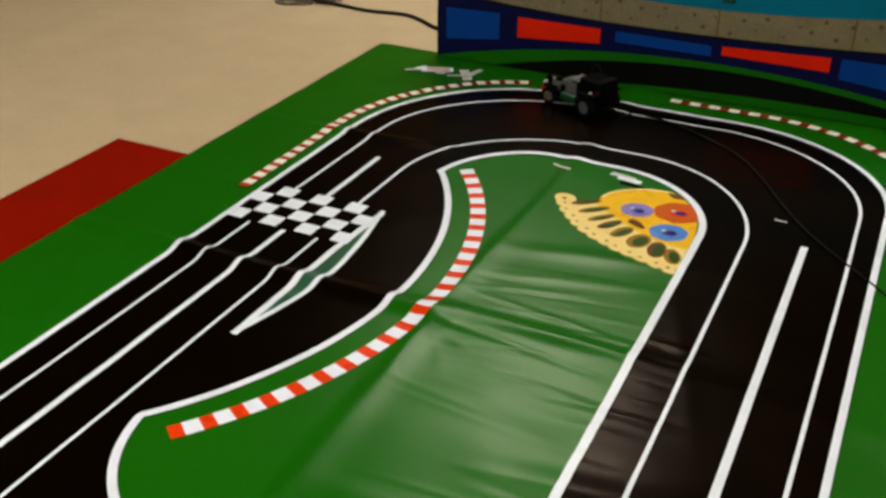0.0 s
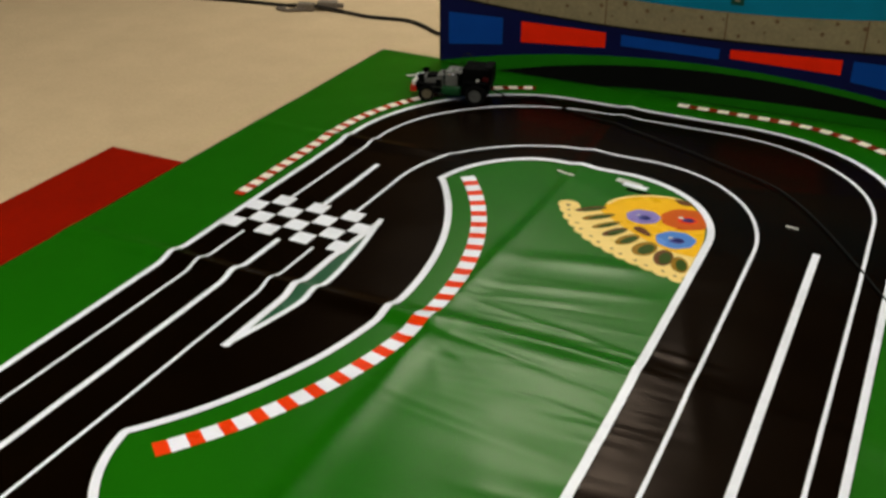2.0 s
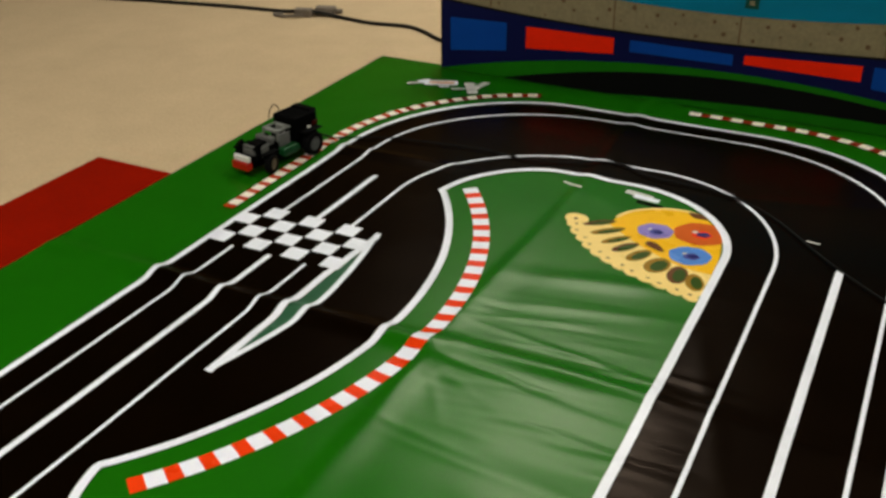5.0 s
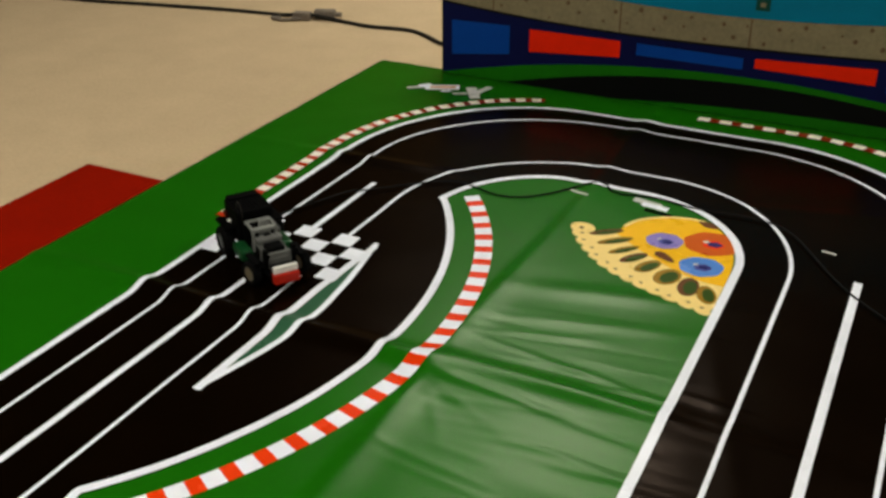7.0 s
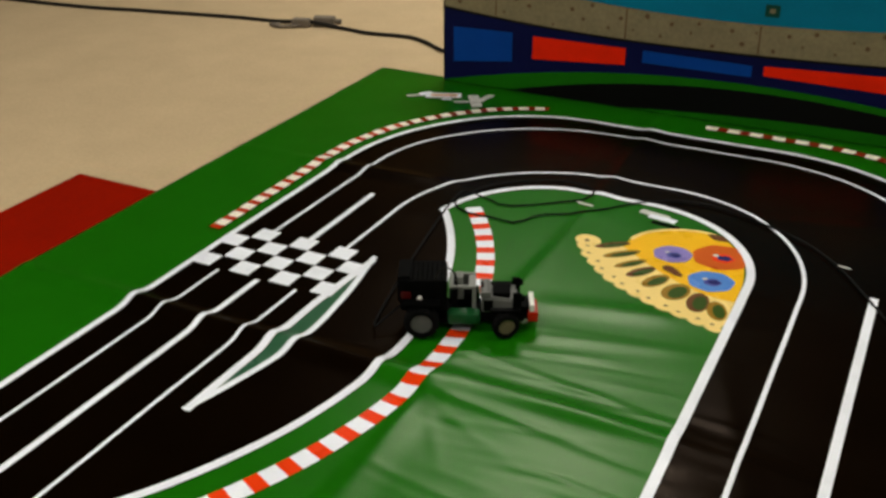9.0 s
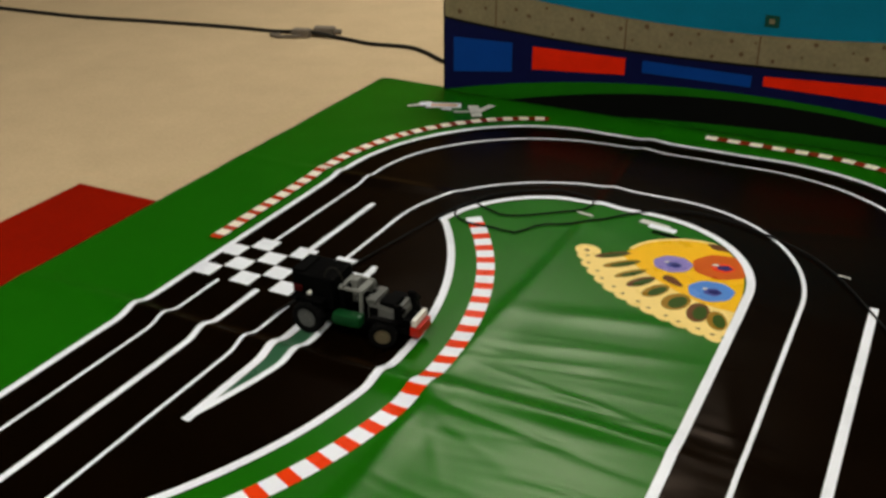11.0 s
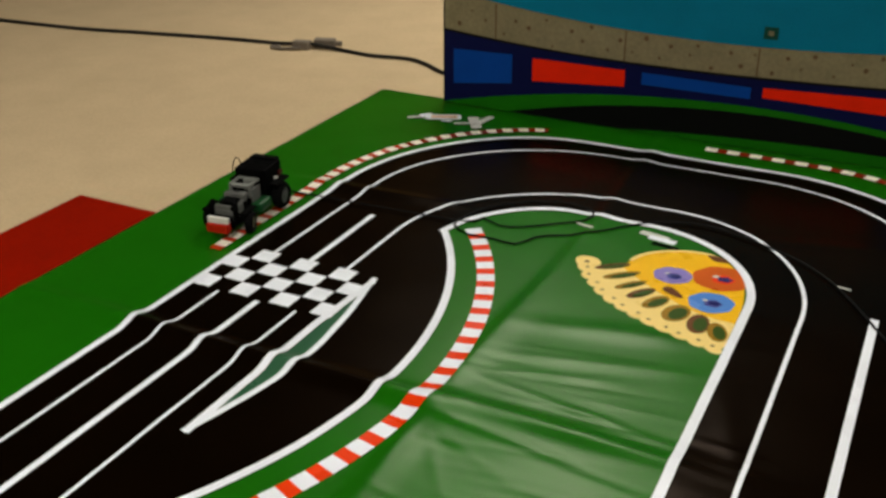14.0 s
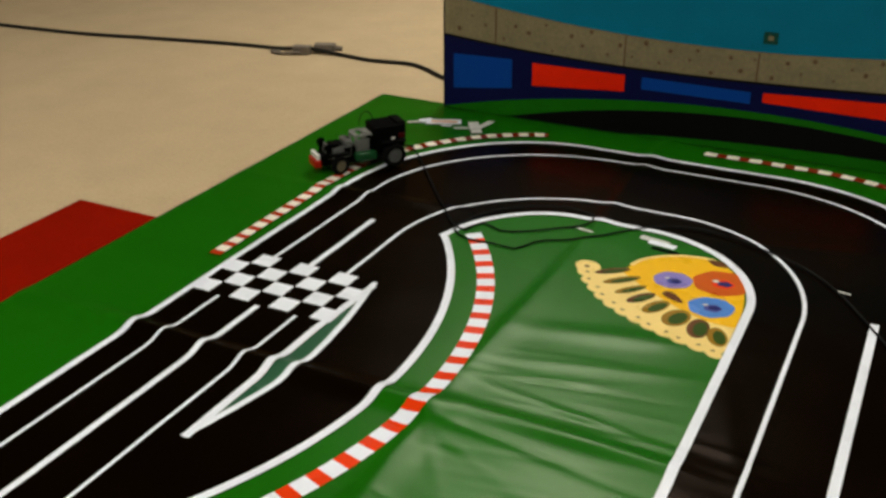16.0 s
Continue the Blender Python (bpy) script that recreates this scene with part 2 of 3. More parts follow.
def ground(x, y):
    """Height of the vinyl sheet: storage folds, wrinkles and slow waves."""
    wide = 1 if x < 0.6 else min(1.7, 1 + 7 * (x - 0.6))
    z = 0.012 * ridge(y + 0.346 + 0.006 * math.sin(9 * x), 0.028 * wide, 0.024 * wide) * (0.3 + 0.7 / (1 + math.exp((x - 0.67) * 45)) if x > 0 else max(0.25, 1 + 4 * x))
    z += 0.005 * ridge(x - 0.645 - 0.008 * math.sin(5 * y), 0.02, 0.035)
    if x < 0.4:
        z += 0.006 * ridge(y - 0.428 - 0.05 * max(0, x), 0.03, 0.016) * min(1, (0.4 - x) / 0.2) * min(1, max(0.1, 1 + 6 * (x + 0.02)))
    for wx, wy, wl, ww, wa, wh, ca, sa in BINS.get((math.floor(x * 10), math.floor(y * 10)), ()):
        dx, dy = x - wx, y - wy
        u, v = dx * ca + dy * sa, -dx * sa + dy * ca
        if abs(u) < 2.2 * wl and abs(v) < 2.5 * ww:
            z += wh * math.exp(-(u / wl) ** 2 - (v / ww) ** 2)
    z += -0.0055 + 0.0016 * (1 + noise.noise((2.6 * x, 2.6 * y, 0.3))) + 0.0007 * (1 + noise.noise((9 * x, 9 * y, 2.3)))
    return z


def beneath(x, y):
    """Lower layers sink a little where the infield covers them."""
    return 0.006 if -1.1 < y < 0.5 and field_left(y) + 0.02 < x < field_right(y) - 0.02 else 0.0


def lay(name, rows, lift, mat, parent, label="", sink=False):
    """A printed sheet lying on the vinyl: rows of x, y points of equal count."""
    n = len(rows[0])
    verts = [(x, y, ground(x, y) + lift - (beneath(x, y) if sink else 0)) for row in rows for x, y in row]
    faces = [(i * n + k, i * n + k + 1, (i + 1) * n + k + 1, (i + 1) * n + k) for i in range(len(rows) - 1) for k in range(n - 1)]
    a, b, c = Vector(verts[0]), Vector(verts[1]), Vector(verts[n])
    if (b - a).cross(c - a).z < 0:
        faces = [f[::-1] for f in faces]
    return mesh_object(name, verts, faces, mat, parent, label, smooth=True)


def scan(left, right, y0, y1, step=0.01):
    """Rows across an area between two outlines x = left(y) and x = right(y)."""
    ys = np.linspace(y0, y1, max(2, int((y1 - y0) / step) + 1))
    cols = max(3, int(max(right(y) - left(y) for y in ys) / step) + 1)
    return [[(x, y) for x in np.linspace(left(y), right(y), cols)] for y in ys]


def arc(cx, cy, rx, ry, a0, a1, n=60):
    return [(cx + rx * math.cos(radians(a)), cy + ry * math.sin(radians(a))) for a in np.linspace(a0, a1, n)]


def ribbon(name, pts, width, lift, mat, parent, label="", across=3):
    p = resample(np.array(pts, float), 0.008)
    d = np.gradient(p, axis=0)
    d /= np.linalg.norm(d, axis=1)[:, None] + 1e-9
    nrm = np.stack([-d[:, 1], d[:, 0]], 1)
    rows = [[tuple(p[i] + nrm[i] * width * o) for o in np.linspace(0.5, -0.5, across)] for i in range(len(p))]
    return lay(name, rows, lift, mat, parent, label)


def blob(name, cx, cy, rx, ry, turn, lift, mat, parent, label="", wobble=0.0, lobes=8):
    """A flat printed disc or petal."""
    rows = []
    ca, sa = math.cos(radians(turn)), math.sin(radians(turn))
    for rr in (0.0, 0.35, 0.7, 1.0):
        row = []
        for a in np.linspace(0, 2 * math.pi, 29):
            k = rr * (1 + wobble * math.cos(lobes * a))
            u, v = rx * k * math.cos(a), ry * k * math.sin(a)
            row.append((cx + u * ca - v * sa, cy + u * sa + v * ca))
        rows.append(row)
    return lay(name, rows[::-1], lift, mat, parent, label)


OUT_X, OUT_TOP, R_OUT = -0.022, 1.0, 1.455
B1, B2, B3, B4, BORDER = 0.0002, 0.0018, 0.0029, 0.0034, 0.0045


def outer_left(y):
    if y < 0.45:
        return OUT_X
    return 0.46 - 0.482 * math.sqrt(max(0, 1 - ((y - 0.45) / 0.55) ** 2))


def outer_right(y):
    if y < 0.55:
        return R_OUT
    return 0.98 + 0.475 * math.sqrt(max(0, 1 - ((y - 0.55) / 0.45) ** 2))


def field_left(y):
    if y > 0.287:
        return 0.6 - 0.262 * math.sqrt(max(0, 1 - ((y - 0.22) / 0.31) ** 2))
    if y > -0.88:
        return -0.418 + math.sqrt(0.955 ** 2 - (y + 0.28) ** 2)
    return 0.6 - 0.285 * math.sqrt(max(0, 1 - ((y + 0.85) / 0.29) ** 2))


def field_right(y):
    if y > 0.23:
        return 0.76 + 0.3 * math.sqrt(max(0, 1 - ((y - 0.23) / 0.3) ** 2))
    if y > -0.85:
        return 1.06
    return 0.76 + 0.3 * math.sqrt(max(0, 1 - ((y + 0.85) / 0.29) ** 2))


def isle_left(y):
    return 0.308 + 0.013 * min(1.2, max(0, (y + 0.2) / 0.2))


def isle_right(y):
    return isle_left(y) + 0.053 * math.sin(math.pi * min(1, max(0, (y + 0.6) / 0.6)) ** 1.0)


def race_mat():
    thing = new("race_mat")
    tagged(thing, "green glossy vinyl race track mat with creases, printed black lanes", "play mat")
    # the sheet itself, with its cut edge
    ys = np.linspace(MAT_Y0, MAT_Y1, 340)
    xs = np.linspace(MAT_X0, MAT_X1, 270)
    nx = len(xs)
    verts = [(x, y, ground(x, y) - 0.001 - beneath(x, y)) for y in ys for x in xs]
    faces = [(i * nx + k, i * nx + k + 1, (i + 1) * nx + k + 1, (i + 1) * nx + k) for i in range(len(ys) - 1) for k in range(nx - 1)]
    rim = [k for k in range(nx)] + [i * nx + nx - 1 for i in range(1, len(ys))] + [(len(ys) - 1) * nx + k for k in range(nx - 2, -1, -1)] + [i * nx for i in range(len(ys) - 2, 0, -1)]
    base = len(verts)
    verts += [(verts[i][0], verts[i][1], -0.0115) for i in rim]
    faces += [(rim[j], base + j, base + (j + 1) % len(rim), rim[(j + 1) % len(rim)]) for j in range(len(rim))]
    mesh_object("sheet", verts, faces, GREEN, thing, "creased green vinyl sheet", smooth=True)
    lay("track_surface", scan(outer_left, outer_right, -1.45, OUT_TOP, 0.008), B1, BLACK, thing, "printed black road surface", sink=True)
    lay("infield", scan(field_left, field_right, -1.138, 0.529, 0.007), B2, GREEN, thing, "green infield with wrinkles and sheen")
    lay("island", scan(isle_left, isle_right, -0.6, 0.0), B2, ISLE, thing, "small green traffic island")
    # white borders
    left = [(OUT_X, -1.45), (OUT_X, 0.45)]
    top = arc(0.46, 0.45, 0.482, 0.55, 180, 90)
    right = arc(0.98, 0.55, 0.475, 0.45, 90, 0)
    ribbon("border_line", left + top + right + [(R_OUT, -1.45)], 0.0148, BORDER, WHITE, thing)
    ribbon("border_line", arc(0.6, 0.22, 0.262, 0.31, 168, 90) + arc(0.76, 0.23, 0.3, 0.3, 90, 0) + [(1.06, -0.85)] + arc(0.76, -0.85, 0.3, 0.29, 0, -90), 0.0175, BORDER, WHITE, thing)
    ribbon("border_line", [(field_left(y), y) for y in np.linspace(0.3, -1.138, 150)], 0.0165, BORDER, WHITE, thing)
    ribbon("border_line", [(isle_left(y) + 0.004, y) for y in np.linspace(0.0, -0.6, 60)], 0.017, BORDER, WHITE, thing)
    ribbon("border_line", [(isle_right(y), y) for y in np.linspace(0.015, -0.6, 60)], 0.0135, BORDER, WHITE, thing)
    # lane lines
    chk_end = -0.165
    ribbon("lane_line", [(0.054, chk_end - 0.012), (0.054, -1.45)], 0.0076, B3, WHITE, thing)
    ribbon("lane_line", [(0.247, chk_end - 0.012), (0.256, -1.45)], 0.0076, B3, WHITE, thing)
    ribbon("lane_line", [(0.153, chk_end - 0.012), (0.153, -1.45)], 0.0135, B3, WHITE, thing)
    ribbon("lane_line", [(0.056, 0.02), (0.06, 0.45)] + arc(0.56, 0.47, 0.5, 0.458, 178, 90) + arc(0.95, 0.5, 0.444, 0.428, 90, 0) + [(1.397, 0.2), (1.4, -1.45)], 0.0082, B3, WHITE, thing)
    ribbon("lane_line", [(0.245, 0.02), (0.245, 0.25)] + arc(0.66, 0.25, 0.415, 0.392, 180, 90) + arc(0.8, 0.24, 0.363, 0.403, 90, 0) + [(1.163, -1.45)], 0.0086, B3, WHITE, thing)
    ribbon("lane_dash", [(0.152, 0.02), (0.152, 0.298)], 0.014, B3, WHITE, thing)
    ribbon("lane_dash", [(1.293, 0.3), (1.293, -1.45)], 0.0168, B3, WHITE, thing)
    # chequered start line, seven squares by four
    for row in range(4):
        for col in range(7):
            if (row + col) % 2 == 1:
                cx, cy = 0.0 + col * 0.05, -row * 0.049
                lay("chequer", [[(cx + a, cy + b) for a in np.linspace(-0.0245, 0.0245, 6)] for b in np.linspace(-0.024, 0.024, 6)], B3, WHITE, thing)

    # kerbs: stripes of two colours along a line
    def kerb(pts, width, period=0.06, first=0, white=12, pale=KERB_WHITE, dark=DEEP_RED):
        p = resample(np.array(pts, float), period / 20)
        d = np.gradient(p, axis=0)
        d /= np.linalg.norm(d, axis=1)[:, None]
        nrm = np.stack([-d[:, 1], d[:, 0]], 1)
        k, odd = 0, first
        while k < len(p) - 2:
            k2 = min(k + (white if odd else 20 - white), len(p) - 1)
            rows = [[tuple(p[i] + nrm[i] * width * o) for o in np.linspace(0.5, -0.5, 4)] for i in range(k, k2 + 1)]
            lay("kerb_stripe", rows, B3, (dark, pale)[odd], thing)
            k, odd = k2, 1 - odd

    kerb(arc(-0.368, -0.281, 0.985, 0.985, -39.35, 38.65, 240), 0.038, 0.05846, white=11, pale=WHITE, dark=RED)
    kerb([(-0.077, -0.022), (-0.077, 0.453)] + arc(0.46, 0.45, 0.537, 0.622, 180, 150, 40), 0.03, 0.0475, white=12)
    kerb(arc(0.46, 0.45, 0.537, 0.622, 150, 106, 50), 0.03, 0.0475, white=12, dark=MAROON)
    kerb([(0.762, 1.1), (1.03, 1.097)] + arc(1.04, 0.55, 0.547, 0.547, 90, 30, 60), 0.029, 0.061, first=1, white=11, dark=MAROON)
    ornament(thing)
    # unreadable lettering as bars
    for x0, y0, x1, y1, w, m in ((-0.118, 0.972, -0.085, 0.995, 0.014, GREY_PRINT), (-0.09, 1.0, -0.062, 1.03, 0.03, WHITE), (-0.07, 1.0, 0.028, 1.045, 0.042, WHITE), (-0.055, 1.008, 0.018, 1.04, 0.02, PEACH),
                                 (-0.012, 0.989, 0.018, 1.002, 0.012, WHITE), (0.033, 0.984, 0.075, 1.003, 0.014, GREY_PRINT),
                                 (0.06, 1.06, 0.115, 0.972, 0.032, GREY_PRINT), (0.096, 1.0, 0.112, 1.088, 0.022, GREY_PRINT)):
        ribbon("lettering_or_glare", [(x0, y0), (x1, y1)], w, B3 + 0.0002 * (m is PEACH) + 0.0004 * (m is GREY_PRINT), m, thing)
    for x0, y0, x1, y1, w, m in ((0.76, 0.49, 0.83, 0.476, 0.022, GREY_PRINT), (0.785, 0.472, 0.85, 0.463, 0.022, WHITE), (0.8, 0.482, 0.84, 0.458, 0.01, GREY_PRINT), (0.8, 0.443, 0.865, 0.435, 0.016, BLACK)):
        ribbon("lettering_or_glare", [(x0, y0), (x1, y1)], w, B3 + 0.0003 * (m is WHITE), m, thing)
    # pale streak of glare, painted as a grey bar
    ribbon("lettering_or_glare", [(0.6, 0.478), (0.655, 0.452)], 0.009, B3, GREY_PRINT, thing)
    ribbon("lettering_or_glare", [(1.205, 0.412), (1.235, 0.408)], 0.006, B3, GREY_PRINT, thing)
    return thing


def ornament(thing):
    """A printed yellow dome with flowers and a scalloped frill."""
    up = spline([(0.775, 0.3), (0.8, 0.375), (0.86, 0.425), (0.93, 0.44), (0.985, 0.41), (1.03, 0.33), (1.048, 0.24), (1.05, 0.165)], 0.012)
    low = spline([(0.778, 0.297), (0.85, 0.24), (0.92, 0.195), (0.99, 0.165), (1.05, 0.16)], 0.012)
    n = 30
    up, low = resample(up, np.linalg.norm(np.diff(up, axis=0), axis=1).sum() / n), resample(low, np.linalg.norm(np.diff(low, axis=0), axis=1).sum() / n)
    rows = [[tuple(low[i] + (up[i] - low[i]) * f) for f in np.linspace(0, 1, 10)] for i in range(min(len(up), len(low)))]
    lay("dome", rows, B3, YELLOW, thing, "yellow printed dome")
    frill = spline([(0.705, 0.282), (0.735, 0.236), (0.8, 0.168), (0.885, 0.118), (0.965, 0.084), (1.05, 0.062)], 0.012)
    fr = resample(frill, np.linalg.norm(np.diff(frill, axis=0), axis=1).sum() / n)
    rows = [[tuple(fr[i] + (low[i] - fr[i]) * f) for f in np.linspace(0, 1.05, 6)] for i in range(min(len(fr), len(low)))]
    lay("lattice", rows, B3 - 0.0003, CREAM, thing, "cream and yellow openwork")
    ribbon("frill", frill, 0.042, B3, CREAM, thing, "cream scalloped frill", across=6)
    for i in range(1, len(frill), 3):
        blob("scallop", frill[i][0] - 0.006, frill[i][1] - 0.016, 0.02, 0.013, -30, B3 - 0.0005, CREAM, thing)
        blob("spot", frill[i][0] - 0.008 + 0.006 * (i % 2), frill[i][1] - 0.008, 0.0045, 0.003, 0, B4, BROWN, thing)
    blob("scallop", 0.702, 0.288, 0.028, 0.028, 0, B3 + 0.0003, CREAM, thing)
    blob("spot", 0.7, 0.287, 0.006, 0.005, 0, B4, BROWN, thing)
    # openings of the lattice, slim at one end and round at the other
    holes = [(0.757, 0.292, 0.034, 0.009, 38), (0.788, 0.26, 0.036, 0.01, 42), (0.818, 0.226, 0.032, 0.009, 48), (0.848, 0.2, 0.03, 0.011, 54),
             (0.886, 0.176, 0.03, 0.014, 62), (0.935, 0.15, 0.031, 0.02, 75), (0.985, 0.128, 0.032, 0.017, 95), (1.026, 0.112, 0.031, 0.015, 108)]
    for i, (x, y, a, b, turn) in enumerate(holes):
        blob("opening_edge", x, y, a * 1.2, b * 1.3, turn, B4, OCHRE if i % 3 else BROWN, thing)
        blob("opening", x + 0.004, y - 0.001, a * 0.86, b * 0.8, turn, B4 + 0.0003, OPENING, thing)
    for x, y, r, m, ring in ((0.886, 0.306, 0.038, PURPLE, DUSK), (0.983, 0.337, 0.056, ORANGE, RED), (0.988, 0.222, 0.043, BLUE, DUSK)):
        blob("flower", x, y, r * 1.08, r, 20, B4 + 0.0002, m, thing, wobble=0.03, lobes=7)
        blob("flower_centre", x + 0.004, y - 0.004, r * 0.42, r * 0.36, 10, B4 + 0.0005, ring, thing, wobble=0.06, lobes=5)
        blob("flower_heart", x + 0.007, y - 0.003, r * 0.28, r * 0.2, 10, B4 + 0.0008, NAVY, thing, wobble=0.12, lobes=5)
        blob("glint_mark", x - 0.013, y + 0.003, r * 0.13, r * 0.1, 30, B4 + 0.001, GREY_PRINT, thing)
    ribbon("dome_edge", up[2:16], 0.01, B4, CREAM, thing)
    blob("spot", 0.905, 0.232, 0.028, 0.012, -35, B4 + 0.0003, BROWN, thing, wobble=0.1, lobes=3)
    blob("spot", 0.955, 0.425, 0.024, 0.012, -20, B4 + 0.0003, BROWN, thing, wobble=0.1, lobes=4)


race_mat()

red = part("red_mat", box(bmesh.new(), -0.585, -0.338, -1.7, 0.085, -0.0115, -0.004, 0.001), RED_MAT)
tagged(red, "plain dark red floor mat beside the green race mat", "mat")


# ---------------------------------------------------------------- display panel
def display_panel():
    thing = new("display_panel")
    thing.location = (0.0065, 1.164, 0)
    thing.scale = (1, 1, 1.027)
    tagged(thing, "upright printed panel showing a race track wall and sky", "display board")
    x0, x1, top = -0.1, 1.95, 0.46
    part("board", box(bmesh.new(), x0, x1, 0.004, 0.02, -0.002, top, 0.001), P_BOARD, thing, "black edged board")

    def band(name, low, high, a, b, depth, mat, label=""):
        xs = np.linspace(a, b, 80)
        verts, faces = [], []
        for x in xs:
            verts += [(x, -depth, max(-0.001, low(x))), (x, -depth, max(-0.001, low(x), high(x)))]
        for i in range(len(xs) - 1):
            faces.append((2 * i, 2 * i + 2, 2 * i + 3, 2 * i + 1))
        return mesh_object(name, verts, faces, mat, thing, label)

    grass_top = lambda x: 0.115 - 0.115 * ((x - 0.85) / 0.95) ** 2
    wall_top = lambda x: 0.193 + (0.035 if x < 0.6 else 0.02) * ((x - 0.6) / 0.7) ** 2
    stone_top = lambda x: 0.277 + 0.02 * ((x - 0.75) / 0.45) ** 2
    road_top = lambda x: 0.096 - 0.096 * ((x - 0.9) / 0.77) ** 2
    road_low = lambda x: 0.031 * (1 - ((1.2 - x) / 0.7) ** 2)
    e = 0.008
    band("sky_band", stone_top, lambda x: top - 0.008, x0 + e, x1 - e, 0.0, P_SKY, "blue printed sky")
    band("stone_band", wall_top, stone_top, x0 + e, x1 - e, 0.001, P_STONE, "speckled stone coloured band")
    band("wall_band", grass_top, wall_top, x0 + e, x1 - e, 0.002, P_NAVY, "navy printed barrier")
    band("grass_band", lambda x: -0.001, grass_top, x0 + e, x1 - e, 0.003, P_GREEN, "green printed verge")
    band("road_band", road_low, road_top, 0.131, 1.66, 0.004, P_ROAD, "black printed road")
    band("edge_line", lambda x: wall_top(x) - 0.004, lambda x: wall_top(x) + 0.003, x0 + e, x1 - e, 0.0035, P_BOARD)
    for a, b, low, high, m in ((-0.06, 0.137, lambda x: 0.064 + 0.12 * (x + 0.06), lambda x: 0.171 + 0.02 * (x + 0.06), P_BLUE),
                               (0.203, 0.49, lambda x: 0.103 + 0.07 * (x - 0.19), lambda x: 0.172, P_RED),
                               (0.54, 0.848, lambda x: 0.137 + 0.0 * x, lambda x: 0.172 - 0.01 * (x - 0.53), P_BLUE),
                               (0.88, 1.2, lambda x: 0.145 - 0.015 * (x - 0.87), lambda x: 0.171 + 0.04 * (x - 0.87), P_RED),
                               (1.23, 1.55, lambda x: 0.125 - 0.1 * (x - 1.23), lambda x: 0.185, P_BLUE)):
        band("barrier_block", low, high, a, b, 0.005, m)
    for x in (0.08, 0.484, 0.857, 1.25):
        band("seam", lambda q: wall_top(q) + 0.004, lambda q: stone_top(q) - 0.002, x - 0.0025, x + 0.0025, 0.003, P_SPOT)
    rr = random.Random(11)
    for i in range(44):
        x, f, s = -0.04 + 0.039 * i + rr.uniform(-0.012, 0.012), (0.22, 0.7, 0.42, 0.82)[i % 4] + rr.uniform(-0.1, 0.1), rr.uniform(0.003, 0.0065)
        z = wall_top(x) + f * (stone_top(x) - wall_top(x))
        d = -0.0028 - 0.00003 * i
        verts = [(x, d, z)] + [(x + s * (1 + 0.4 * rr.random()) * math.cos(a), d, z + s * (1 + 0.4 * rr.random()) * math.sin(a)) for a in np.linspace(0, 2 * math.pi, 9)[:-1]]
        mesh_object("speck", verts, [(0, k, k % 8 + 1) for k in range(1, 9)], P_SPOT, thing)
    band("emblem", lambda x: 0.302, lambda x: 0.334, 0.862, 0.9, 0.003, P_LEAF)
    band("emblem_mark", lambda x: 0.312, lambda x: 0.324, 0.874, 0.888, 0.004, P_STONE)
    # two feet behind hold it upright
    for x in (0.2, 1.5):
        part("foot", box(bmesh.new(), x - 0.015, x + 0.015, 0.021, 0.22, -0.0115, 0.02, 0.003), P_BOARD, thing)
    return thing


display_panel()


# ---------------------------------------------------------------- power cord on the carpet
def power_cord():
    thing = new("power_cord")
    thing.location = (0, 0, -0.0045)
    tagged(thing, "dark power cord with a grey plug joint lying on carpet", "cable")
    z = 0.0
    a = spline([(-2.7, 1.3, z), (-1.9, 1.36, z), (-1.55, 1.43, z), (-1.2, 1.5, z), (-0.98, 1.53, z), (-0.86, 1.54, z + 0.012)], 0.02)
    b = spline([(-0.84, 1.54, z + 0.012), (-0.7, 1.55, z), (-0.58, 1.535, z), (-0.43, 1.555, z), (-0.34, 1.52, z), (-0.2, 1.44, z), (0.1, 1.4, z)], 0.02)
    cord_mesh("cord", a, 0.0075, CORD, thing)
    cord_mesh("cord", b, 0.0075, CORD, thing)
    bm = box(bmesh.new(), -0.035, 0.035, -0.02, 0.02, -0.006, 0.024, 0.006)
    bmesh.ops.transform(bm, matrix=pose(-0.87, 1.525, 0, 0, 0, 14), verts=bm.verts)
    part("plug", bm, CORD_GREY, thing, "grey plug")
    bm = box(bmesh.new(), -0.04, 0.04, -0.022, 0.022, -0.006, 0.028, 0.007)
    tube(bm, 0.05, 0, 0.01, 0.01, 0.03, "X", 12)
    bmesh.ops.transform(bm, matrix=pose(-0.8, 1.575, 0, 0, 0, 20), verts=bm.verts)
    part("socket", bm, CORD_GREY, thing, "grey socket")
    loop = spline([(-0.86, 1.5, 0.004), (-0.93, 1.47, 0.0), (-0.98, 1.48, 0.0), (-0.95, 1.5, 0.0)], 0.01)
    cord_mesh("cord_tail", loop, 0.006, CORD_GREY, thing)


power_cord()


# ---------------------------------------------------------------- toy car
def studs(bm, xs, ys, z, r=0.0024):
    for x in xs:
        for y in ys:
            tube(bm, x, y, z + 0.0009, r, 0.0018, "Z", 10)
    return bm


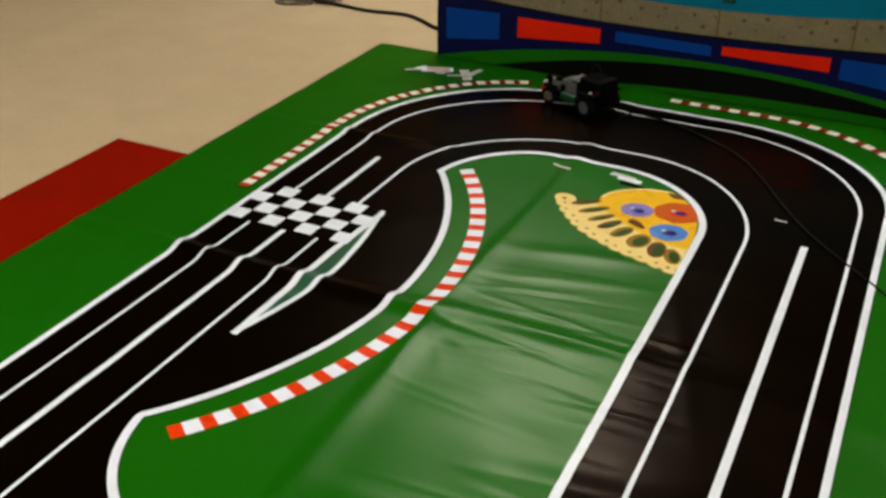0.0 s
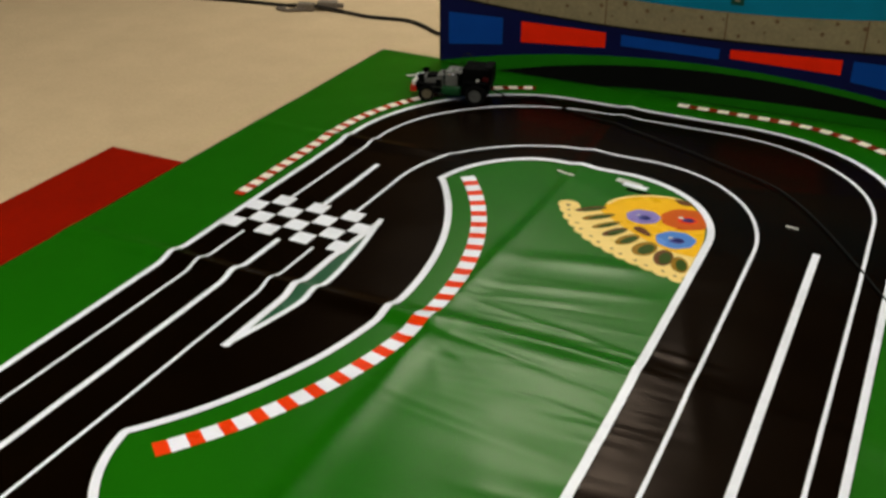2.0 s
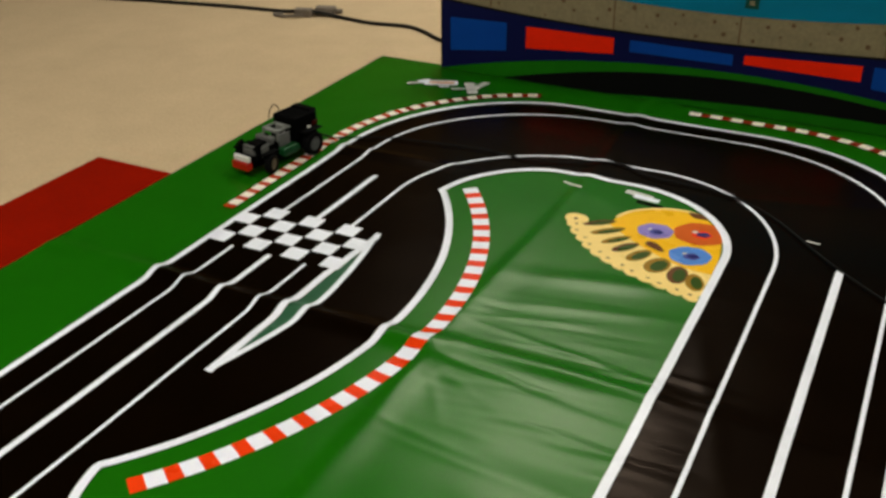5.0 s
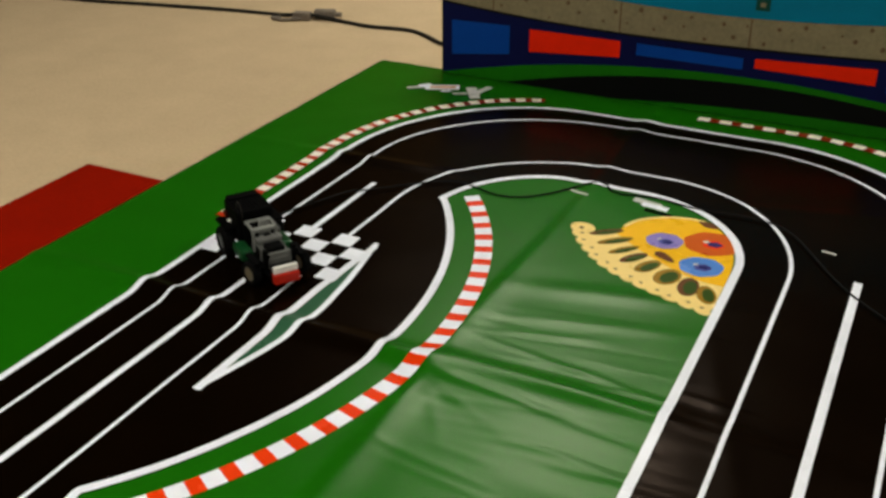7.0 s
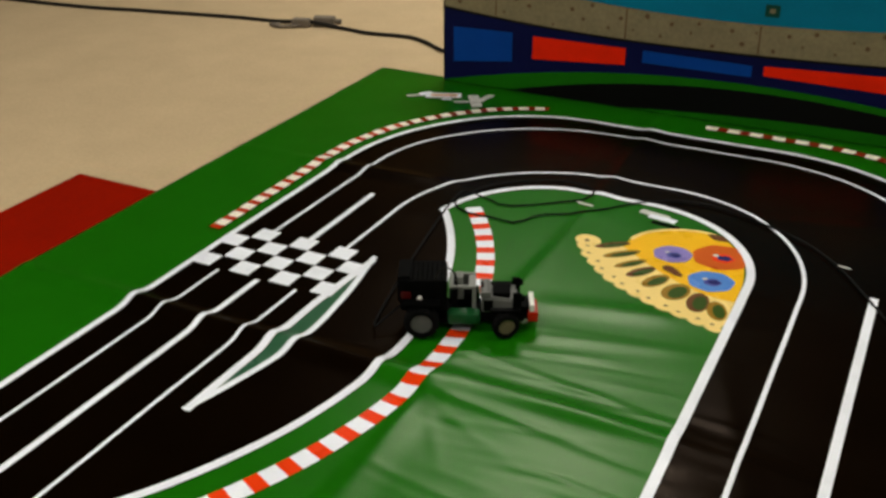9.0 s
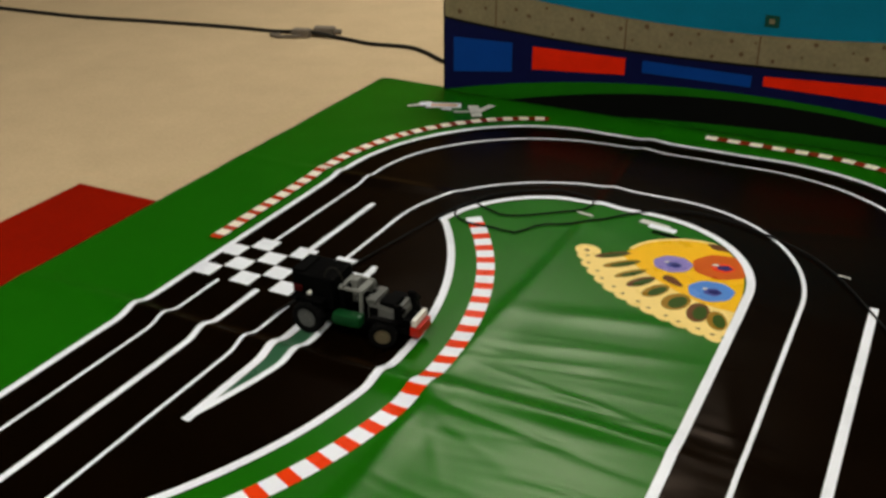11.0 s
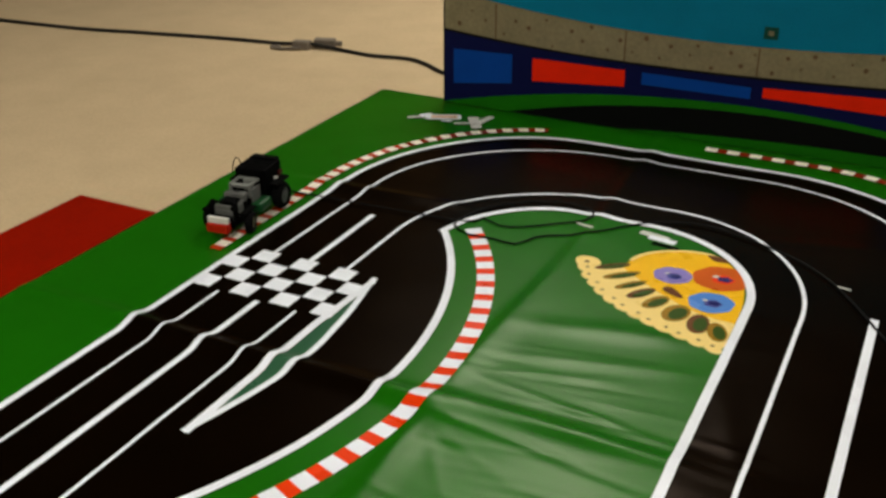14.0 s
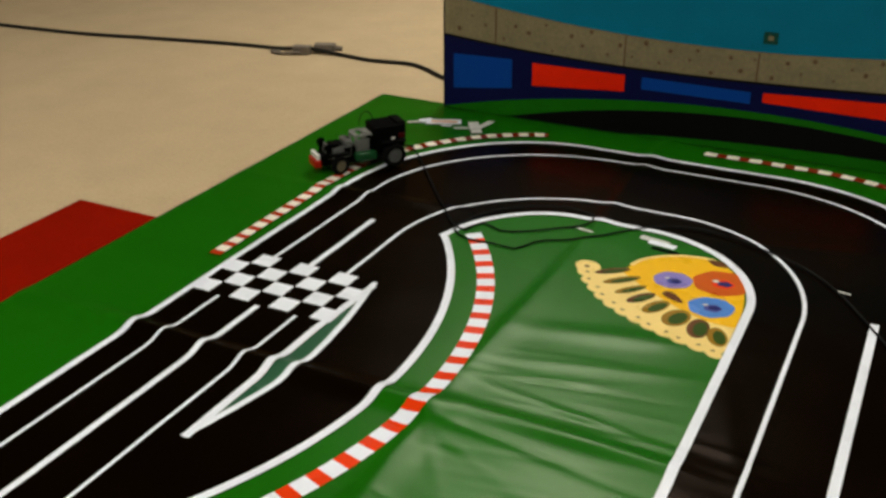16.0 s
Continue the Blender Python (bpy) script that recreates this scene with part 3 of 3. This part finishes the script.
def wheel(name_parent, x, y, r, width, hub):
    bm = bmesh.new()
    prof = [(0.60, -0.5), (0.86, -0.5), (0.97, -0.36), (1.0, -0.15), (1.0, 0.15), (0.97, 0.36), (0.86, 0.5), (0.60, 0.5)]
    seg = 36
    rings = []
    for k in range(seg):
        a = 2 * math.pi * k / seg
        tread = 1.0 if k % 2 else 0.955
        ring = []
        for f, w in prof:
            q = r * f * (tread if f > 0.95 else 1)
            ring.append(bm.verts.new((q * math.cos(a), w * width, q * math.sin(a))))
        rings.append(ring)
    for k in range(seg):
        a, b = rings[k], rings[(k + 1) % seg]
        for j in range(len(prof)):
            j2 = (j + 1) % len(prof)
            bm.faces.new((a[j], a[j2], b[j2], b[j]))
    bmesh.ops.recalc_face_normals(bm, faces=bm.faces)
    tyre = part("wheel", bm, RUBBER, name_parent, "black treaded tyre")
    tyre.location = (x, y, r)
    rim = bmesh.new()
    tube(rim, 0, 0, 0, r * 0.615, width * 0.72, "Y", 24)
    for s in (-1, 1):
        tube(rim, 0, s * width * 0.39, 0, r * 0.22, width * 0.14, "Y", 12)
        for k in range(6):
            a = 2 * math.pi * k / 6
            tube(rim, r * 0.42 * math.cos(a), s * width * 0.37, r * 0.42 * math.sin(a), r * 0.075, width * 0.06, "Y", 8)
    part("rim", rim, hub, tyre, "grey plastic rim")
    return tyre


def toy_car():
    car = new("toy_car")
    tagged(car, "black, grey and green toy brick car with a red bumper", "toy car")
    # chassis rails and axles
    bm = box(bmesh.new(), -0.03, 0.19, -0.028, 0.028, 0.018, 0.032, 0.002)
    box(bm, 0.02, 0.11, -0.04, 0.04, 0.02, 0.03, 0.002)
    part("chassis", bm, BLACK_PLASTIC, car)
    for x, r in ((0.0, 0.033), (0.155, 0.026)):
        part("axle", tube(bmesh.new(), x, 0, r, 0.0035, 0.122, "Y", 10), BLACK_PLASTIC, car)
    # battery and receiver box at the back
    bm = box(bmesh.new(), -0.04, 0.046, -0.04, 0.04, 0.045, 0.11, 0.004)
    box(bm, -0.045, -0.02, -0.034, 0.034, 0.06, 0.115, 0.003)
    studs(bm, np.arange(-0.034, 0.044, 0.0088), np.arange(-0.031, 0.036, 0.0088), 0.11)
    part("rear_box", bm, BLACK_PLASTIC, car, "tall black battery box")
    for s in (-1, 1):
        part("rear_lamp", box(bmesh.new(), -0.038, -0.02, s * 0.04 - 0.004, s * 0.04 + 0.004, 0.074, 0.086, 0.001), LAMP_RED, car, "dark red lamp brick")
        part("side_stud", tube(bmesh.new(), -0.004, s * 0.042, 0.074, 0.0045, 0.008, "Y", 14), WHITE_PLASTIC, car, "white round stud")
        bm = box(bmesh.new(), 0.048, 0.108, s * 0.044 - 0.014, s * 0.044 + 0.014, 0.026, 0.05, 0.008)
        part("side_pod", bm, GREEN_PLASTIC, car, "green side pod")
        bm = box(bmesh.new(), -0.034, 0.034, s * 0.054 - 0.011, s * 0.054 + 0.011, 0.068, 0.073, 0.002)
        part("mudguard", bm, BLACK_PLASTIC, car)
        bm = box(bmesh.new(), 0.126, 0.182, s * 0.048 - 0.008, s * 0.05 + 0.008, 0.052, 0.057, 0.002)
        part("mudguard", bm, BLACK_PLASTIC, car)
    # driver's place: grey cowl, seat and wheel
    bm = box(bmesh.new(), 0.054, 0.066, -0.032, 0.032, 0.034, 0.088, 0.002)
    part("bulkhead", bm, BLACK_PLASTIC, car)
    for q in (-0.028, 0.022):
        part("cage_rail", box(bmesh.new(), 0.05, 0.1, q, q + 0.006, 0.086, 0.092, 0.0015), PALE_PLASTIC, car, "light grey cage rail")
        part("cage_post", box(bmesh.new(), 0.093, 0.1, q, q + 0.006, 0.04, 0.087, 0.0015), PALE_PLASTIC, car, "light grey cage post")
    part("cage_bar", box(bmesh.new(), 0.05, 0.058, -0.022, 0.022, 0.086, 0.092, 0.0015), PALE_PLASTIC, car, "light grey cage bar")
    part("cage_bar", box(bmesh.new(), 0.086, 0.1, -0.022, 0.022, 0.083, 0.09, 0.0015), PALE_PLASTIC, car, "light grey cage bar")
    bm = box(bmesh.new(), 0.062, 0.076, -0.002, 0.022, 0.05, 0.097, 0.002)
    studs(bm, (0.069,), (0.005, 0.0145), 0.097)
    part("headrest", bm, PALE_PLASTIC, car, "light grey stacked bricks")
    part("side_plate", box(bmesh.new(), 0.062, 0.1, 0.03, 0.034, 0.042, 0.082, 0.001), GREY_PLASTIC, car, "grey side plate")
    part("seat", box(bmesh.new(), 0.078, 0.104, 0.004, 0.03, 0.034, 0.06, 0.003), BLACK_PLASTIC, car)
    bm = bmesh.new()
    tube(bm, 0.112, 0.0, 0.071, 0.013, 0.005, "X", 16)
    tube(bm, 0.12, 0.0, 0.067, 0.003, 0.02, "X", 8)
    part("steering_wheel", bm, BLACK_PLASTIC, car)
    # bonnet with a dark air scoop
    bm = bmesh.new()
    box(bm, 0.11, 0.178, -0.026, 0.026, 0.034, 0.07)
    for v in bm.verts:
        if v.co.x > 0.17 and v.co.z > 0.06:
            v.co.z -= 0.01
    bmesh.ops.bevel(bm, geom=list(bm.edges), offset=0.003, segments=2, affect="EDGES")
    box(bm, 0.108, 0.128, -0.027, 0.027, 0.068, 0.079, 0.002)
    studs(bm, (0.1135, 0.1223), (-0.0176, -0.0088, 0.0, 0.0088, 0.0176), 0.079)
    box(bm, 0.166, 0.174, -0.027, 0.027, 0.05, 0.0665, 0.001)
    part("bonnet", bm, GREY_PLASTIC, car, "grey brick bonnet")
    part("air_scoop", box(bmesh.new(), 0.131, 0.164, -0.0185, 0.0185, 0.058, 0.0735, 0.003), BLACK_PLASTIC, car, "black air scoop")
    for q in (-0.03, 0.03):
        bm = box(bmesh.new(), 0.168, 0.184, q - 0.004, q + 0.004, 0.04, 0.08, 0.002)
        tube(bm, 0.186, q, 0.07, 0.006, 0.006, "X", 12)
        part("headlight_post", bm, BLACK_PLASTIC, car, "black headlight post")
        part("side_vent", box(bmesh.new(), 0.114, 0.132, q * 0.9 - 0.0012, q * 0.9 + 0.0012, 0.04, 0.062, 0.0005), BLACK_PLASTIC, car, "black side vent")
    bm = box(bmesh.new(), 0.2, 0.209, -0.026, 0.026, 0.038, 0.052, 0.001)
    part("front_plate", bm, WHITE_PLASTIC, car, "white front plate")
    bm = box(bmesh.new(), 0.197, 0.216, -0.027, 0.027, 0.017, 0.037, 0.002)
    part("bumper", bm, RED_PLASTIC, car, "red front bumper")
    part("bumper_mount", box(bmesh.new(), 0.176, 0.2, -0.022, 0.022, 0.02, 0.046, 0.002), BLACK_PLASTIC, car)
    # stiff loop of wire over the box
    loop = [(0.045 + 0.02 * math.cos(a), -0.034, 0.104 + 0.03 * math.sin(a)) for a in np.linspace(-0.3, math.pi + 0.1, 24)]
    cord_mesh("wire_loop", loop, 0.0013, CORD, car, "thin dark wire loop")
    wheels = []
    for s in (-1, 1):
        wheels.append((wheel(car, 0.0, s * 0.056, 0.033, 0.025, RIM_PLASTIC), 0.0, s * 0.056, 0.033, 0))
        wheels.append((wheel(car, 0.155, s * 0.054, 0.026, 0.019, HUB_PLASTIC), 0.155, s * 0.054, 0.026, 16))
    return car, wheels


CAR, WHEELS = toy_car()

# drive of the car: seconds, rear axle x, y, heading in degrees
DRIVE = [
    (0.0, 0.587, 0.892, 156), (1.0, 0.393, 0.915, 171), (2.0, 0.189, 0.875, 192), (3.0, 0.019, 0.758, 217), (4.0, -0.088, 0.580, 235),
    (4.7, -0.117, 0.428, 251), (5.4, -0.128, 0.258, 275), (6.3, -0.068, 0.023, 303), (7.0, 0.082, -0.119, 326), (7.5, 0.185, -0.188, 344),
    (8.0, 0.332, -0.202, 359), (8.5, 0.440, -0.197, 14), (9.0, 0.533, -0.170, 25), (9.6, 0.618, -0.122, 35), (9.9, 0.623, -0.117, 36),
    (10.6, 0.458, -0.190, 16), (11.3, 0.244, -0.206, 353), (12.0, 0.068, -0.132, 328), (12.5, -0.006, -0.072, 318), (13.0, -0.079, 0.012, 308),
    (13.5, -0.118, 0.122, 293), (14.0, -0.130, 0.234, 278), (15.0, -0.090, 0.506, 248), (16.0, -0.020, 0.669, 231)]


def drive(t):
    """The car's place at any moment, smooth through the rows above."""
    ts = np.array([r[0] for r in DRIVE])
    vals = np.array([[r[1], r[2], r[3] + (360 if r[0] > 8.2 and r[3] < 90 else 0)] for r in DRIVE])
    i = int(np.clip(np.searchsorted(ts, t) - 1, 0, len(ts) - 2))
    slope = np.gradient(vals, ts, axis=0)
    h = ts[i + 1] - ts[i]
    u = (t - ts[i]) / h
    return ((2 * u ** 3 - 3 * u ** 2 + 1) * vals[i] + (u ** 3 - 2 * u ** 2 + u) * h * slope[i] + (-2 * u ** 3 + 3 * u ** 2) * vals[i + 1] + (u ** 3 - u ** 2) * h * slope[i + 1])


# ---------------------------------------------------------------- control cable dragged by the car
LIE_A = [(0.685, 0.932), (0.803, 0.914), (0.960, 0.825), (1.086, 0.706), (1.286, 0.379), (1.600, 0.000), (1.800, -0.500), (1.900, -1.600)]
LIE_B = [(0.341, 0.970), (0.491, 0.898), (0.681, 0.837), (0.959, 0.715), (1.205, 0.554), (1.492, 0.087), (1.800, -0.500), (1.900, -1.600)]
LIE_C = [(0.046, 0.720), (0.146, 0.700), (0.367, 0.670), (0.537, 0.680), (0.698, 0.700), (0.857, 0.640), (1.026, 0.610), (1.221, 0.390), (1.600, 0.000), (1.800, -0.700), (1.900, -1.600)]
LIE_D = [(0.113, 0.201), (0.314, 0.382), (0.445, 0.362), (0.525, 0.382), (0.596, 0.463), (0.656, 0.543), (0.716, 0.493), (0.796, 0.514), (0.916, 0.494), (1.106, 0.484), (1.281, 0.245), (1.600, -0.100), (1.800, -0.700), (1.900, -1.600)]
LIE_E = [(0.342, 0.353), (0.392, 0.393), (0.473, 0.373), (0.584, 0.454), (0.645, 0.525), (0.544, 0.565), (0.403, 0.483), (0.352, 0.333), (0.422, 0.293), (0.462, 0.303), (0.513, 0.284), (0.563, 0.364), (0.654, 0.415), (0.745, 0.525), (0.876, 0.586), (1.076, 0.517), (1.204, 0.408), (1.360, 0.160), (1.600, -0.200), (1.800, -0.800), (1.900, -1.600)]
LIES = [(0.0, LIE_A), (2.0, LIE_B), (4.0, LIE_C), (6.5, LIE_D), (7.2, LIE_D), (8.5, LIE_E), (16.0, LIE_E)]
SEGMENTS, SEG_LEN = 112, 0.03


def cable_line(t):
    """Points along the cable at a moment, from the car outwards."""
    k = max(i for i in range(len(LIES) - 1) if LIES[i][0] <= t)
    (t0, a), (t1, b) = LIES[k], LIES[k + 1]
    f = (t - t0) / (t1 - t0)
    f = f * f * (3 - 2 * f)
    n = 60
    pa, pb = spline(a, 0.01), spline(b, 0.01)
    pa = np.stack([np.interp(np.linspace(0, 1, n), np.linspace(0, 1, len(pa)), pa[:, c]) for c in (0, 1)], 1)
    pb = np.stack([np.interp(np.linspace(0, 1, n), np.linspace(0, 1, len(pb)), pb[:, c]) for c in (0, 1)], 1)
    p = pa + (pb - pa) * f
    x, y, h = drive(t)
    c, s = math.cos(radians(h)), math.sin(radians(h))
    start = np.array([(x - 0.045 * c, y - 0.045 * s), (x - 0.09 * c, y - 0.09 * s)])
    return resample(np.array(spline(np.concatenate([start, p]), 0.01)), SEG_LEN)


def tether():
    thing = new("control_cable")
    tagged(thing, "thin black control cable trailing behind the toy car", "cable")
    bm = tube(bmesh.new(), 0, 0, 0, 0.0023, SEG_LEN * 1.12, "X", 8)
    first = part("cable_piece", bm, CABLE_BLACK, thing)
    out = [first]
    for _ in range(SEGMENTS - 1):
        o = new("cable_piece", first.data)
        o.parent = thing
        out.append(o)
    return out


CABLE = tether()


# ---------------------------------------------------------------- what moves
def motions():
    steps = [i * 0.25 for i in range(65)]
    rows = []
    for t in steps:
        x, y, h = drive(t)
        rows.append((t, pose(x, y, -0.0005, 0, 0, h)))
    walk(CAR, rows)
    # wheels roll with the way driven
    fine = [i * 0.1 for i in range(161)]
    way, last, roll = 0.0, None, []
    for t in fine:
        x, y, h = drive(t)
        if last is not None:
            dx, dy = x - last[0], y - last[1]
            way += dx * math.cos(radians(h)) + dy * math.sin(radians(h))
        last = (x, y)
        roll.append(way)
    for ob, x, y, r, steer in WHEELS:
        walk(ob, [(t, Matrix.Translation((x, y, r)) @ Matrix.Rotation(radians(steer), 4, "Z") @ Matrix.Rotation(w / r, 4, "Y")) for t, w in zip(fine, roll)])
    # the cable drags along the mat piece by piece
    keys = [i * 0.5 for i in range(33)]
    lines = {t: cable_line(t) for t in keys}
    for k, ob in enumerate(CABLE):
        rows = []
        for t in keys:
            p = lines[t]
            i = min(k, len(p) - 2)
            a, b = p[i], p[i + 1]
            lift = 0.0055 + 0.03 * max(0, 1 - k / 3)
            z0, z1 = ground(*a) + lift, ground(*b) + lift - (0.01 if k < 3 else 0)
            if a[0] > MAT_X1 or a[1] < MAT_Y0:
                z0 = z1 = -0.008
            d = Vector((b[0] - a[0], b[1] - a[1], z1 - z0))
            m = d.to_track_quat("X", "Z").to_matrix().to_4x4()
            m.translation = ((a[0] + b[0]) / 2, (a[1] + b[1]) / 2, (z0 + z1) / 2)
            rows.append((t, m))
        walk(ob, rows)


motions()
